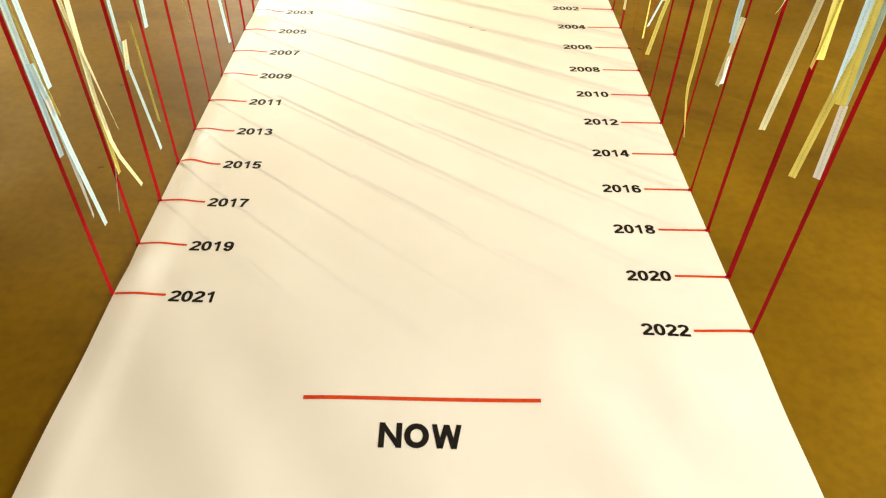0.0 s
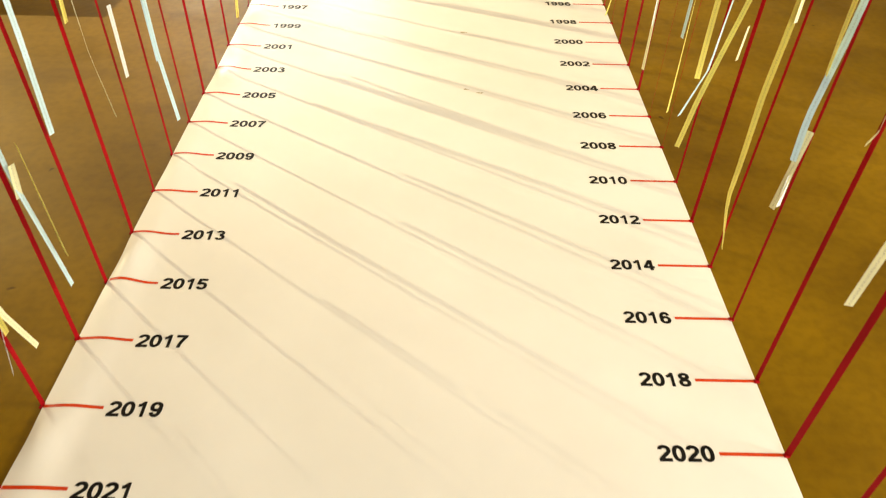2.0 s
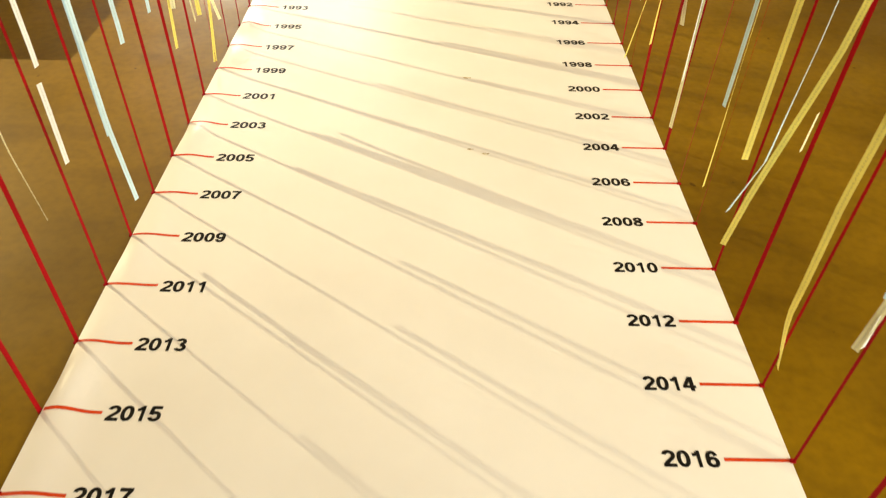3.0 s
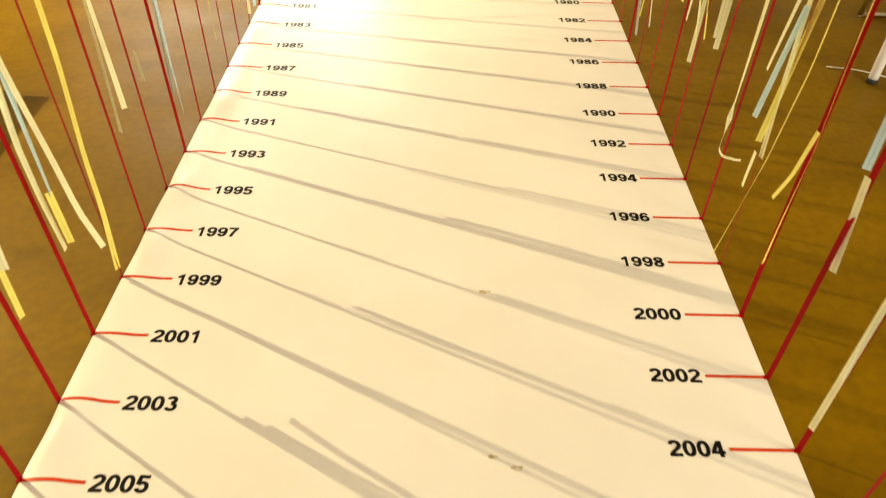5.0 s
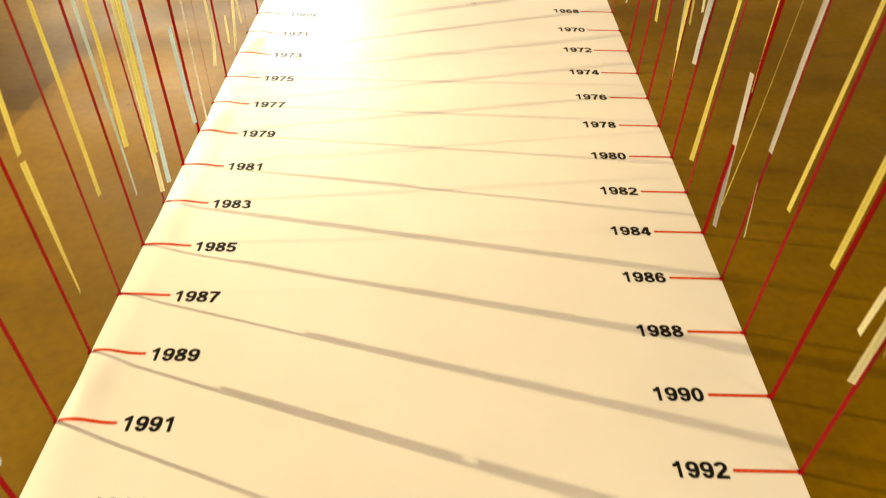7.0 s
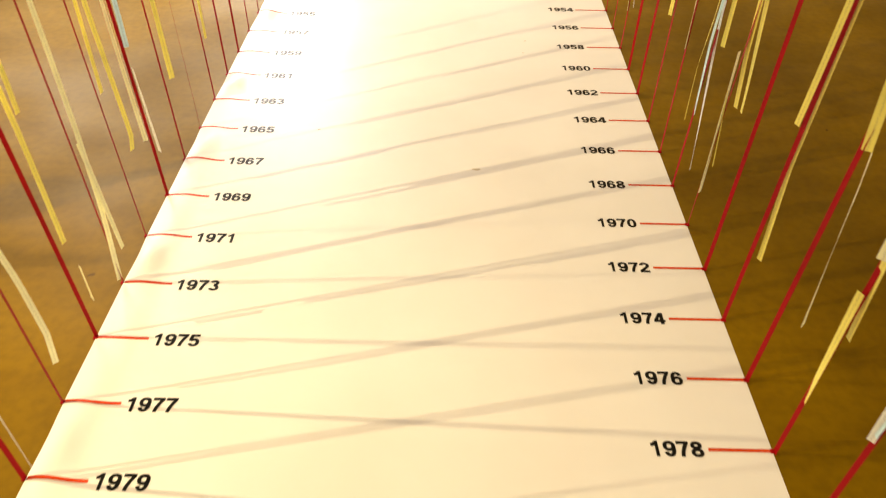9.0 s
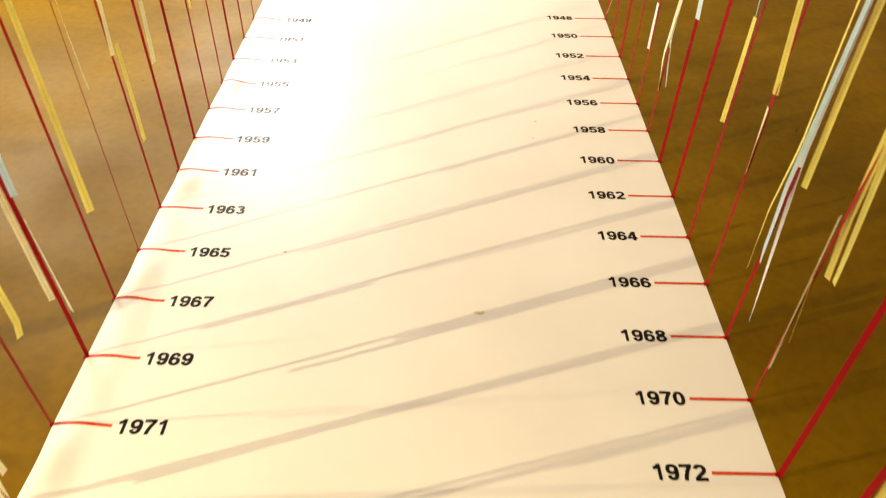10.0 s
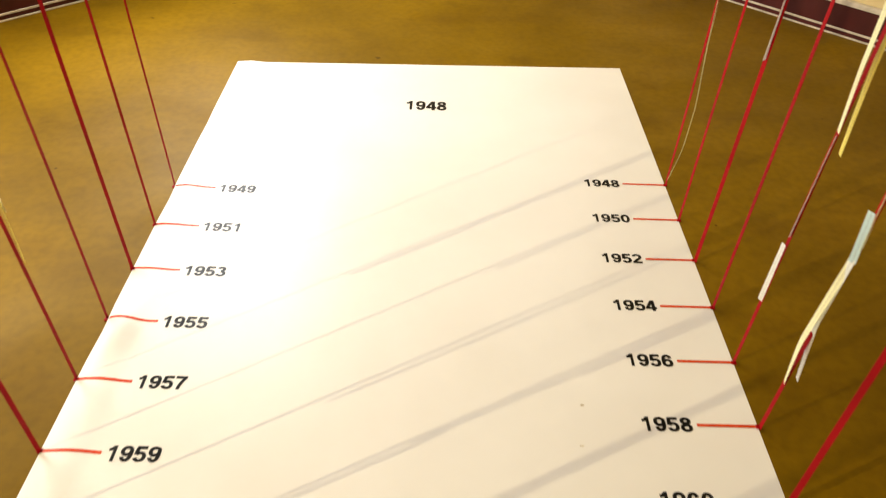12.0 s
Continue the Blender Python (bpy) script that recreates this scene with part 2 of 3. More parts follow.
def skirting(a, d, inward, length):
    """Burgundy board with a pale bead near the floor and a pale cap."""
    for name, z0, z1, depth, mat, label in (
        ("baseboard", 0.0, 0.130, 0.016, M_SKIRT, "dark burgundy painted skirting board along the wall"),
        ("trim", 0.024, 0.033, 0.022, M_TRIM, "thin pale painted bead along the skirting"),
        ("trim", 0.0, 0.007, 0.024, M_TRIM, "thin pale sealing strip where skirting meets floor"),
        ("trim", 0.131, 0.152, 0.024, M_TRIM, "pale painted cap on the skirting board"),
    ):
        bm = bmesh.new()
        box(bm, 0.03, length - 0.03, 0.001, depth, z0, z1, 0.002)
        turn = Matrix(((d.x, inward.x, 0, a.x), (d.y, inward.y, 0, a.y), (0, 0, 1, 0), (0, 0, 0, 1)))
        bmesh.ops.transform(bm, matrix=turn, verts=bm.verts)
        bmesh.ops.recalc_face_normals(bm, faces=bm.faces)
        tagged(finish(name, bm, mat), label, "skirting" if name == "baseboard" else "trim", "", "structure")


NAMES = ["wall_south", "wall_east", "wall_bay_east", "wall_north", "wall_bay_west", "wall_west_return", "wall_west"]
WINDOWS = {
    # outer half of the bay window is added for the outer fill lamp
    "wall_bay_west": ("window_1", 0.10, 2.80, 0.80, 2.25, (0.10, 1.25, 1.60, 2.75), "white framed bay window letting in daylight"),
    # the east and south windows are unseen, added to hold the fill lamps
    "wall_east": ("fill_window_3", 2.65, 4.55, 0.80, 2.25, (2.65, 3.57, 4.50), "unseen white framed window added in the east wall for fill light"),
    "wall_south": ("fill_window_2", 7.95, 10.25, 0.82, 2.28, (7.95, 9.07, 10.20), "unseen white framed window added behind the timeline start for fill light"),
}
HOLES = {k: v[1:5] for k, v in WINDOWS.items()}
for i, nm in enumerate(NAMES):
    a, b = PLAN[i], PLAN[(i + 1) % len(PLAN)]
    hole = HOLES.get(nm)
    ob, pa, pd, pin, ln = wall(nm, a, b, hole)
    skirting(pa, pd, pin, ln)
    if hole:
        name, u0, u1, z0, z1, posts, label = WINDOWS[nm]
        win = tagged(new(name), label, "window", "", "structure")
        bars = [(u, u + 0.05, z0, z1) for u in posts]
        bars += [(p + 0.05, q, z, z + 0.05) for p, q in zip(posts, posts[1:]) for z in (z0, z1 - 0.05)]
        for rect in bars:
            bm = bmesh.new()
            box(bm, rect[0], rect[1], -0.11, -0.05, rect[2], rect[3], 0.004)
            bmesh.ops.transform(bm, matrix=Matrix(((pd.x, pin.x, 0, pa.x), (pd.y, pin.y, 0, pa.y), (0, 0, 1, 0), (0, 0, 0, 1))), verts=bm.verts)
            bmesh.ops.recalc_face_normals(bm, faces=bm.faces)
            part("window_frame", bm, M_LEG, win)

# ---------------------------------------------------------------- the timeline banner
STEP, SHIFT = 0.18371, -0.0071
HALF, Y0, Y1 = 0.75, -0.95, 7.528


def tick_y(year):
    drift = 0.0
    if year % 2 == 0 and year < 1967:
        # the last even years are printed slightly unevenly
        drift = 0.009 * math.exp(-((year - 1960.5) / 3.5) ** 2) - 0.018 * math.exp(-((year - 1947) / 3.6) ** 2)
    return (2022 - year) / 2 * STEP + (SHIFT if year % 2 else 0) - 0.004 + drift


LIFTS = [(0.70, 0.016, 0.09), (0.18, 0.010, 0.07), (1.12, 0.007, 0.08), (1.66, 0.014, 0.07), (2.20, 0.010, 0.09), (2.46, 0.012, 0.07), (2.94, 0.014, 0.09),
         (3.50, 0.007, 0.10), (4.02, 0.010, 0.09), (4.58, 0.014, 0.08), (5.12, 0.010, 0.08), (5.52, 0.013, 0.07), (6.10, 0.012, 0.08), (6.62, 0.010, 0.09), (7.05, 0.006, 0.10)]


def sheet_z(x, y):
    """Height of the paper: flat, with a buckled edge on one long side and slack near its start."""
    z = 0.0014 + 0.0006 * noise.noise(Vector((x * 1.7, y * 1.1, 0.3)))
    d = x + HALF
    edge = 0.95 * sum(a * math.exp(-((y - c) / w) ** 2) for c, a, w in LIFTS)
    z += (edge + 0.0035) * math.exp(-((d - 0.030) / 0.036) ** 2)
    z += 0.0027 * math.exp(-((d - 0.065) / 0.028) ** 2) * (1 + 0.6 * noise.noise(Vector((0, y * 2.0, 4))))
    slack = max(0.0, min(1.0, (0.3 - y) / 0.7))
    z += 0.0036 * slack * (1 + math.sin((x * 1.5 + y * 1.1) * 11.0 + 2.5 * noise.noise(Vector((x * 2, y * 2, 9)))))
    return z


def edge_x(y):
    return -HALF + 0.62 * sum(a * math.exp(-((y - c) / (w * 0.8)) ** 2) for c, a, w in LIFTS) - 0.002


bm = bmesh.new()
NX, NY = 56, 520
top, bot = [], []
for j in range(NY + 1):
    y = Y0 + (Y1 - Y0) * j / NY
    row_t, row_b = [], []
    for i in range(NX + 1):
        u = (i / NX) ** 1.6
        x = edge_x(y) + u * (HALF - edge_x(y))
        yy = y + 0.045 * (x / 1.5 + 0.5) * max(0.0, (j / NY - 0.9) / 0.1)
        z = sheet_z(x, yy)
        row_t.append(bm.verts.new((x, yy, z)))
        row_b.append(bm.verts.new((x, yy, z - 0.0011)))
    top.append(row_t)
    bot.append(row_b)
for j in range(NY):
    for i in range(NX):
        bm.faces.new((top[j][i], top[j][i + 1], top[j + 1][i + 1], top[j + 1][i])).smooth = True
        bm.faces.new((bot[j][i], bot[j + 1][i], bot[j + 1][i + 1], bot[j][i + 1])).smooth = True
for j in range(NY):
    bm.faces.new((top[j][0], top[j + 1][0], bot[j + 1][0], bot[j][0]))
    bm.faces.new((top[j][NX], bot[j][NX], bot[j + 1][NX], top[j + 1][NX]))
for i in range(NX):
    bm.faces.new((top[0][i], bot[0][i], bot[0][i + 1], top[0][i + 1]))
    bm.faces.new((top[NY][i], top[NY][i + 1], bot[NY][i + 1], bot[NY][i]))
for e in bm.edges:
    if any(not f.smooth for f in e.link_faces):
        e.smooth = False
banner = tagged(finish("timeline_banner", bm, M_PAPER), "long white coated paper timeline with printed years, lying on the floor", "banner")


GLYPHS = {}


def bow_path(cx, cy, rx, ry, a0, a1, n=18, full=2.25):
    """Points on a squarish ellipse from angle a0 to a1, in degrees."""
    pts = []
    for i in range(n + 1):
        a = radians(a0 + (a1 - a0) * i / n)
        c, d = math.cos(a), math.sin(a)
        pts.append((cx + rx * math.copysign(abs(c) ** (2 / full), c), cy + ry * math.copysign(abs(d) ** (2 / full), d)))
    return pts


def glyph_strokes(char):
    """Pen half-width and half-height, and the centre lines of one bold grotesque character in a unit square."""
    hx, hy = 0.158, 0.098
    r = 0.5 - hx
    if char == "0":
        return hx, hy, [bow_path(0.5, 0.5, r, 0.5 - hy, 0, 360, 40)]
    if char == "1":
        return 0.21, hy, [[(0.79, 0.0), (0.80, 1.0)], [(0.06, 0.735), (0.40, 0.76), (0.66, 0.90)]]
    if char == "2":
        return hx, hy, [bow_path(0.5, 0.69, r, 0.31 - hy, 172, -22) + [(0.70, 0.50), (0.42, 0.33), (0.22, 0.19), (0.14, 0.07)], [(0.0, hy), (1.0, hy)]]
    if char == "3":
        return hx, hy, [bow_path(0.48, 0.735, 0.45 - hx, 0.265 - hy, 165, -95), bow_path(0.5, 0.29, r, 0.29 - hy, 95, -168)]
    if char == "4":
        return hx, hy, [[(0.70, 0.0), (0.70, 1.0)], [(0.0, 0.295), (1.0, 0.295)], [(0.09, 0.30), (0.62, 0.95)]]
    if char == "5":
        return hx, hy, [[(0.16, 1 - hy), (0.94, 1 - hy)], [(0.25, 0.97), (0.17, 0.46)], bow_path(0.49, 0.335, 0.51 - hx, 0.335 - hy, 150, -166)]
    if char in "69":
        lines = [bow_path(0.5, 0.325, r, 0.325 - hy, 0, 360, 32), bow_path(0.5, 0.5, r, 0.5 - hy, 26, 200)]
        return hx, hy, lines if char == "6" else [[(1 - u, 1 - v) for u, v in line] for line in lines]
    if char == "7":
        return hx, hy, [[(0.0, 1 - hy), (1.0, 1 - hy)], [(0.88, 0.90), (0.60, 0.58), (0.44, 0.28), (0.38, 0.0)]]
    if char == "8":
        return hx, hy, [bow_path(0.5, 0.745, 0.46 - hx, 0.255 - hy, 0, 360, 30), bow_path(0.5, 0.285, r, 0.285 - hy, 0, 360, 30)]
    if char == "N":
        return 0.125, 0.11, [[(0.125, 0.0), (0.125, 1.0)], [(0.875, 0.0), (0.875, 1.0)], [(0.11, 0.98), (0.89, 0.02)]]
    if char == "O":
        return 0.125, 0.115, [bow_path(0.5, 0.5, 0.375, 0.385, 0, 360, 40, 2.05)]
    return 0.092, 0.07, [[(0.08, 1.0), (0.27, 0.02)], [(0.27, 0.02), (0.5, 0.98)], [(0.5, 0.98), (0.73, 0.02)], [(0.73, 0.02), (0.92, 1.0)]]


def glyph(char):
    """Mesh of one character: each centre line widened by an elliptic pen."""
    if char not in GLYPHS:
        hx, hy, lines = glyph_strokes(char)
        pts, polys = [], []
        for line in lines:
            first = len(pts)
            for i, (u, v) in enumerate(line):
                a, b = line[max(i - 1, 0)], line[min(i + 1, len(line) - 1)]
                if line[0] == line[-1] or abs(line[0][0] - line[-1][0]) + abs(line[0][1] - line[-1][1]) < 1e-6:
                    a, b = line[(i - 1) if i else -2], line[(i + 1) if i < len(line) - 1 else 1]
                nx, ny = -(b[1] - a[1]), b[0] - a[0]
                size = math.hypot(hx * nx, hy * ny)
                ox, oy = hx * hx * nx / size, hy * hy * ny / size
                for k in (1, -1):
                    pts.append((min(1.0, max(0.0, u + k * ox)), min(1.0, max(0.0, v + k * oy))))
            polys += [(first + 2 * i, first + 2 * i + 2, first + 2 * i + 3, first + 2 * i + 1)[::-1] for i in range(len(line) - 1)]
        GLYPHS[char] = pts, polys
    return GLYPHS[char]


def lettering(text, x0, x1, y0, y1):
    """Printed characters, each in a cell of its own on the sheet."""
    cells = {"1": (0.12, 0.70), "4": (0.01, 0.98), "7": (0.05, 0.94)}
    wide = [1.32 if c == "W" else 1.08 if c == "O" else 1.0 for c in text]
    step = (x1 - x0) / sum(wide)
    at = x0
    for char, w in zip(text, wide):
        lo, hi = cells.get(char, (0.04, 0.95))
        pts, polys = glyph(char)
        verts = []
        for u, v in pts:
            x, y = at + step * w * (lo + (hi - lo) * u), y0 + (y1 - y0) * v
            verts.append((x, y, sheet_z(x, y) + 0.0006))
        me = bpy.data.meshes.new("digit")
        me.from_pydata(verts, [], polys)
        me.materials.append(M_INK)
        ob = new("digit" if char.isdigit() else "letter", me)
        ob.parent = banner
        at += step * w


def printed_line(x0, x1, y, width, wave=0.0):
    bm = bmesh.new()
    width *= 1.15
    n = 16
    prev = None
    for i in range(n + 1):
        x = x0 + (x1 - x0) * i / n
        yy = y + wave * math.sin(5.0 * i / n + 40 * y)
        cur = [bm.verts.new((x, yy + q, sheet_z(x, yy + q) + 0.0007)) for q in (-width / 2, width / 2)]
        if prev:
            bm.faces.new((prev[0], cur[0], cur[1], prev[1]))
        prev = cur
    part("tick_line", bm, M_REDINK, banner)


for year in range(1948, 2023):
    y = tick_y(year)
    if year % 2 == 0:
        lettering(str(year), 0.494, 0.608, y - 0.0175, y + 0.0200)
        printed_line(0.617, HALF - 0.002, y + 0.001, 0.0066)
    else:
        lettering(str(year), -0.620, -0.507, y - 0.0205, y + 0.0170)
        printed_line(edge_x(y) + 0.003, -0.629, y, 0.0066, 0.0012)
lettering("NOW", -0.095, 0.076, -0.331, -0.272)
printed_line(-0.257, 0.240, -0.2105, 0.0085, 0.001)
lettering("1948", -0.085, 0.066, 7.197, 7.259)


def stain(x, y, r, seed):
    """A small dried tan blot on the sheet."""
    rng = random.Random(seed)
    bm = bmesh.new()
    ring = []
    for i in range(14):
        a = 2 * math.pi * i / 14
        q = r * (0.65 + 0.5 * rng.random())
        px, py = x + q * 1.7 * math.cos(a), y + q * 0.8 * math.sin(a)
        ring.append(bm.verts.new((px, py, sheet_z(px, py) + 0.0006)))
    bm.faces.new(ring)
    part("stain", bm, M_STAIN, banner, "small tan dried stain")


for k, (sx, sy, sr) in enumerate(((0.14, 2.08, 0.009), (0.189, 1.598, 0.008), (0.142, 1.622, 0.006), (-0.362, 5.231, 0.004), (0.159, 5.021, 0.009), (0.374, 5.926, 0.003), (0.359, 5.821, 0.003))):
    stain(sx, sy, sr, k)

# ---------------------------------------------------------------- ribbons and their paper strips
THICK = {2020, 2004, 2002, 2000, 1984, 1976, 1974, 1972, 1962, 1960, 1952, 2021, 2019, 2017, 2015, 2013, 2005, 2003, 2001, 1993, 1981, 1979, 1975, 1969, 1961, 1959, 1953}
THIN = {2016, 2014, 2010, 2008, 2006, 1998, 1970, 1999, 1977, 1973, 1971, 1965}


def ribbon_angle(year):
    """Which way the flat of a ribbon is turned, in degrees: some stand face on to the aisle, some edge on."""
    rng = random.Random(year)
    if year % 2 == 0 and year > 2008:
        return rng.uniform(36, 52)
    if year in THICK:
        return rng.uniform(58, 75)
    if year in THIN:
        return rng.uniform(102, 113)
    return rng.uniform(74, 90)


def ribbon_width(year):
    if year in THICK:
        return 0.0100 if year % 2 else 0.0124
    if year in THIN:
        return 0.0056 if year > 2008 else 0.0090
    return 0.0086 if year % 2 or year > 2008 else 0.0108


def stand_off(knots, z):
    """How far a strip stands off its ribbon at the height z, eased from knot to knot."""
    for (z0, d0), (z1, d1) in zip(knots, knots[1:]):
        if z <= z1:
            return d0 + (d1 - d0) * (z - z0) / (z1 - z0)
    return knots[-1][1]


def hang(year, *strips):
    """One ribbon with its strips: a colour, then 'height:stand-off' from the free end upwards, in metres."""
    rng = random.Random(year * 7)
    side = 1 if year % 2 == 0 else -1
    x0, y0 = side * (HALF + 0.002), tick_y(year)
    if side < 0 and 1951 < year < 2014:
        # more strips higher up, which shade the floor across the banner
        pick = random.Random(year * 13)
        for _ in range(pick.choice((1, 2, 2, 3))):
            z = pick.uniform(0.78, 1.25)
            strips += (f"{pick.choice(('cream', 'yellow', 'blue'))} {z:.3f}:{pick.uniform(-0.02, 0.03):.3f} {z + pick.uniform(0.35, 0.7):.3f}:0.010",)
    hues = list(dict.fromkeys(WORDS[q.split()[0]] for q in strips))
    told = ", ".join(hues[:-1]) + (" and " if len(hues) > 1 else "") + hues[-1] if hues else ""
    root = tagged(new("ribbon_strand"), "taut red ribbon with " + told + " paper strips" if hues else "taut plain red ribbon standing at the banner edge", "ribbon", "ribbons along the timeline")
    root.location = (x0, y0, 0)
    ang = radians(ribbon_angle(year))
    twist = rng.uniform(-0.15, 0.15)
    sway = rng.uniform(-0.006, 0.006)

    def centre(z):
        return Vector((side * sway * math.sin(z * 1.2), 0.004 * math.sin(z * 1.7 + year), z))

    def across(a):
        return Vector((math.cos(a), -side * math.sin(a), 0))
    bm = bmesh.new()
    zs = [0.0015 + (H_ROOM - 0.004) * i / 22 for i in range(23)]
    band(bm, [centre(z) for z in zs], [across(ang + twist * z) for z in zs], ribbon_width(year), 0.0006)
    part("ribbon", bm, M_RIBBON, root)
    bm = bmesh.new()
    box(bm, -0.007, 0.005, -0.005, 0.005, 0.0, 0.005, 0.0015)
    part("knot", bm, M_RIBBON, root)
    outward = Vector((-side, 0, 0))
    toward = Vector((-side * 0.707, -0.707, 0))
    for q in strips:
        colour, *rest = q.split()
        flags = [w for w in rest if w.isalpha()]
        knots = [tuple(float(v) for v in w.split(":")) for w in rest if ":" in w]
        low, high = knots[0][0], knots[-1][0]
        edge = "edge" in flags
        face = radians(rng.uniform(110, 136) if edge else rng.uniform(40, 58) if side > 0 and year > 2008 else rng.uniform(64, 84))
        curl = 0.2 if edge else rng.choice((-0.75, -0.4, -0.15, 0.15, 0.4, 0.75))
        proud = rng.uniform(0.0012, 0.0040)
        ph = rng.uniform(0, 6)
        wide = rng.uniform(0.0170, 0.0190) if "wide" in flags else rng.uniform(0.0115, 0.0140)
        n = 8 + int(16 * (high - low))
        pts, sides = [], []
        for i in range(n + 1):
            z = low + (high - low) * i / n
            free = max(0.0, 1 - (z - low) / 0.35)
            c = centre(z) + toward * (proud + 0.006 * free * math.sin(4 * z + ph) ** 2) + outward * stand_off(knots, z)
            pts.append(c)
            sides.append(across(face + curl * free ** 1.3 + 0.12 * math.sin(3 * z + ph)))
        if "hook" in flags:
            # the free end rolls up into an open curl
            tail, rad = pts[0].copy(), 0.020
            arc = [tail + Vector((side * rad * (1 - math.cos(a)), -0.01 * a, -rad * math.sin(a))) for a in (1.9, 1.5, 1.1, 0.75, 0.35)]
            arc.insert(0, arc[0] + Vector((side * 0.013, -0.004, -0.002)))
            arc.insert(0, arc[0] + Vector((side * 0.013, -0.004, 0.002)))
            pts = arc + pts
            sides = [Vector((0.45, 0.89, 0))] * len(arc) + [Vector((0.45, 0.89, 0)).lerp(v, min(1.0, k / 4)).normalized() for k, v in enumerate(sides)]
        bm = bmesh.new()
        band(bm, pts, sides, wide, 0.0004, rng.uniform(0, 80))
        part("paper_strip", bm, PAPERS[colour], root, WORDS[colour] + " paper strip with tiny print")


hang(1948, "cream edge 0.028:-0.005 0.129:-0.022 0.280:-0.024 0.460:-0.008 0.910:0.011")
hang(1949)
hang(1950)
hang(1951)
hang(1952, "white edge 0.597:0.001 0.605:0.001 1.055:0.003")
hang(1953)
hang(1954)
hang(1955)
hang(1956, "white 0.214:0.002 0.372:0.005", "white edge 0.391:0.001 0.626:-0.001", "cream 0.633:-0.001 0.750:0.009 1.200:0.026", "yellow 0.585:-0.023 0.751:-0.011 1.201:0.006")
hang(1957, "cream edge 0.481:0.015 0.508:0.015 0.958:0.014", "yellow wide 0.532:-0.000 0.745:0.007 1.195:0.015", "yellow edge 0.364:0.007 0.498:0.012")
hang(1958, "cream 0.160:0.001 0.279:0.012 0.495:-0.001", "white 0.174:-0.022 0.335:0.001 0.495:-0.001", "blue 0.488:-0.003 0.596:0.009", "cream edge 0.519:-0.007 0.823:0.012 1.273:0.025")
hang(1959, "white edge 0.574:0.015 0.582:0.015 1.032:0.012")
hang(1960, "blue wide 0.475:-0.001 0.704:0.009", "white 0.701:0.011 0.782:0.014 1.232:0.020", "cream 0.617:0.050 0.894:0.080 1.344:0.050")
hang(1961, "cream 0.362:0.011 0.656:0.023 1.106:0.033")
hang(1962, "cream edge 0.668:0.013 0.727:0.011 1.177:0.007")
hang(1963, "yellow 0.657:0.023 0.730:0.025 1.180:0.030", "cream 0.477:0.000 0.704:0.013 1.154:0.026", "yellow 0.231:0.014 0.507:0.019", "yellow 0.694:-0.009 0.729:-0.006 1.179:0.003")
hang(1964, "yellow 0.382:0.008 0.646:0.011", "blue wide 0.650:0.009 0.801:0.020 1.251:0.037", "yellow 0.769:-0.003 0.801:0.001 1.251:0.010")
hang(1965, "cream edge 0.492:0.016 0.644:0.012 1.094:0.007")
hang(1966, "cream 0.361:0.000 0.528:0.002", "yellow 0.557:-0.002 0.818:0.017 1.268:0.033")
hang(1967, "yellow wide 0.281:0.025 0.632:0.027 1.082:0.029")
hang(1968, "blue 0.251:-0.003 0.454:0.008 0.701:0.006 1.151:0.004", "white 0.065:-0.040 0.529:0.000 0.665:0.001 1.115:0.002", "yellow edge 0.235:0.017 0.401:0.023 0.552:0.015 0.700:0.019 1.150:0.026", "yellow 0.455:-0.028 0.701:-0.018 1.151:-0.009")
hang(1969, "cream 0.192:-0.018 0.451:-0.017 0.901:-0.016", "blue 0.467:0.010 0.706:0.017 1.156:0.024", "white edge 0.156:0.014 0.410:0.007")
hang(1970, "yellow 0.384:-0.024 0.524:-0.008 0.974:0.016", "yellow 0.370:-0.042 0.434:-0.037 0.775:-0.003 1.225:0.020", "cream edge 0.122:-0.005 0.533:0.010", "yellow edge 0.209:-0.017 0.433:0.008")
hang(1971, "yellow 0.444:0.013 0.729:0.024 1.179:0.034", "yellow 0.288:0.039 0.333:0.049 0.629:0.042 1.079:0.037")
hang(1972)
hang(1973, "cream 0.017:-0.007 0.256:0.015 0.441:0.023 0.603:0.026 1.053:0.031", "cream 0.127:0.029 0.423:0.018")
hang(1974, "yellow 0.558:0.012 0.674:0.010 1.124:0.005", "yellow 0.205:-0.027 0.455:-0.008 0.675:-0.008 1.125:-0.008")
hang(1975, "yellow 0.299:0.024 0.550:0.032 0.678:0.033 1.128:0.035", "yellow 0.609:0.047 0.679:0.052 1.129:0.050", "cream edge 0.132:0.030 0.233:0.033")
hang(1976, "yellow wide 0.627:-0.012 0.750:0.003 1.200:0.030", "cream edge 0.189:-0.060 0.396:-0.042 0.543:-0.030 0.623:-0.021")
hang(1977, "cream 0.142:0.031 0.231:0.044 0.375:0.041 0.501:0.028 0.662:0.034 1.112:0.042")
hang(1978, "cream wide 0.542:0.003 0.825:0.011 1.275:0.017", "yellow 0.359:-0.016 0.542:-0.004", "yellow 0.179:-0.002 0.470:0.007")
hang(1979, "white edge 0.043:0.029 0.317:0.032 0.767:0.034", "blue 0.466:0.025 0.588:0.027 1.038:0.029")
hang(1980, "blue 0.338:0.006 0.527:0.005", "cream edge 0.471:0.023 0.578:0.034", "yellow 0.618:0.034 0.738:0.038 1.188:0.045", "white 0.320:0.007 0.387:0.010 0.837:0.016")
hang(1981, "blue 0.151:0.062 0.439:0.056")
hang(1982, "yellow 0.118:0.013 0.462:0.014 0.912:0.015")
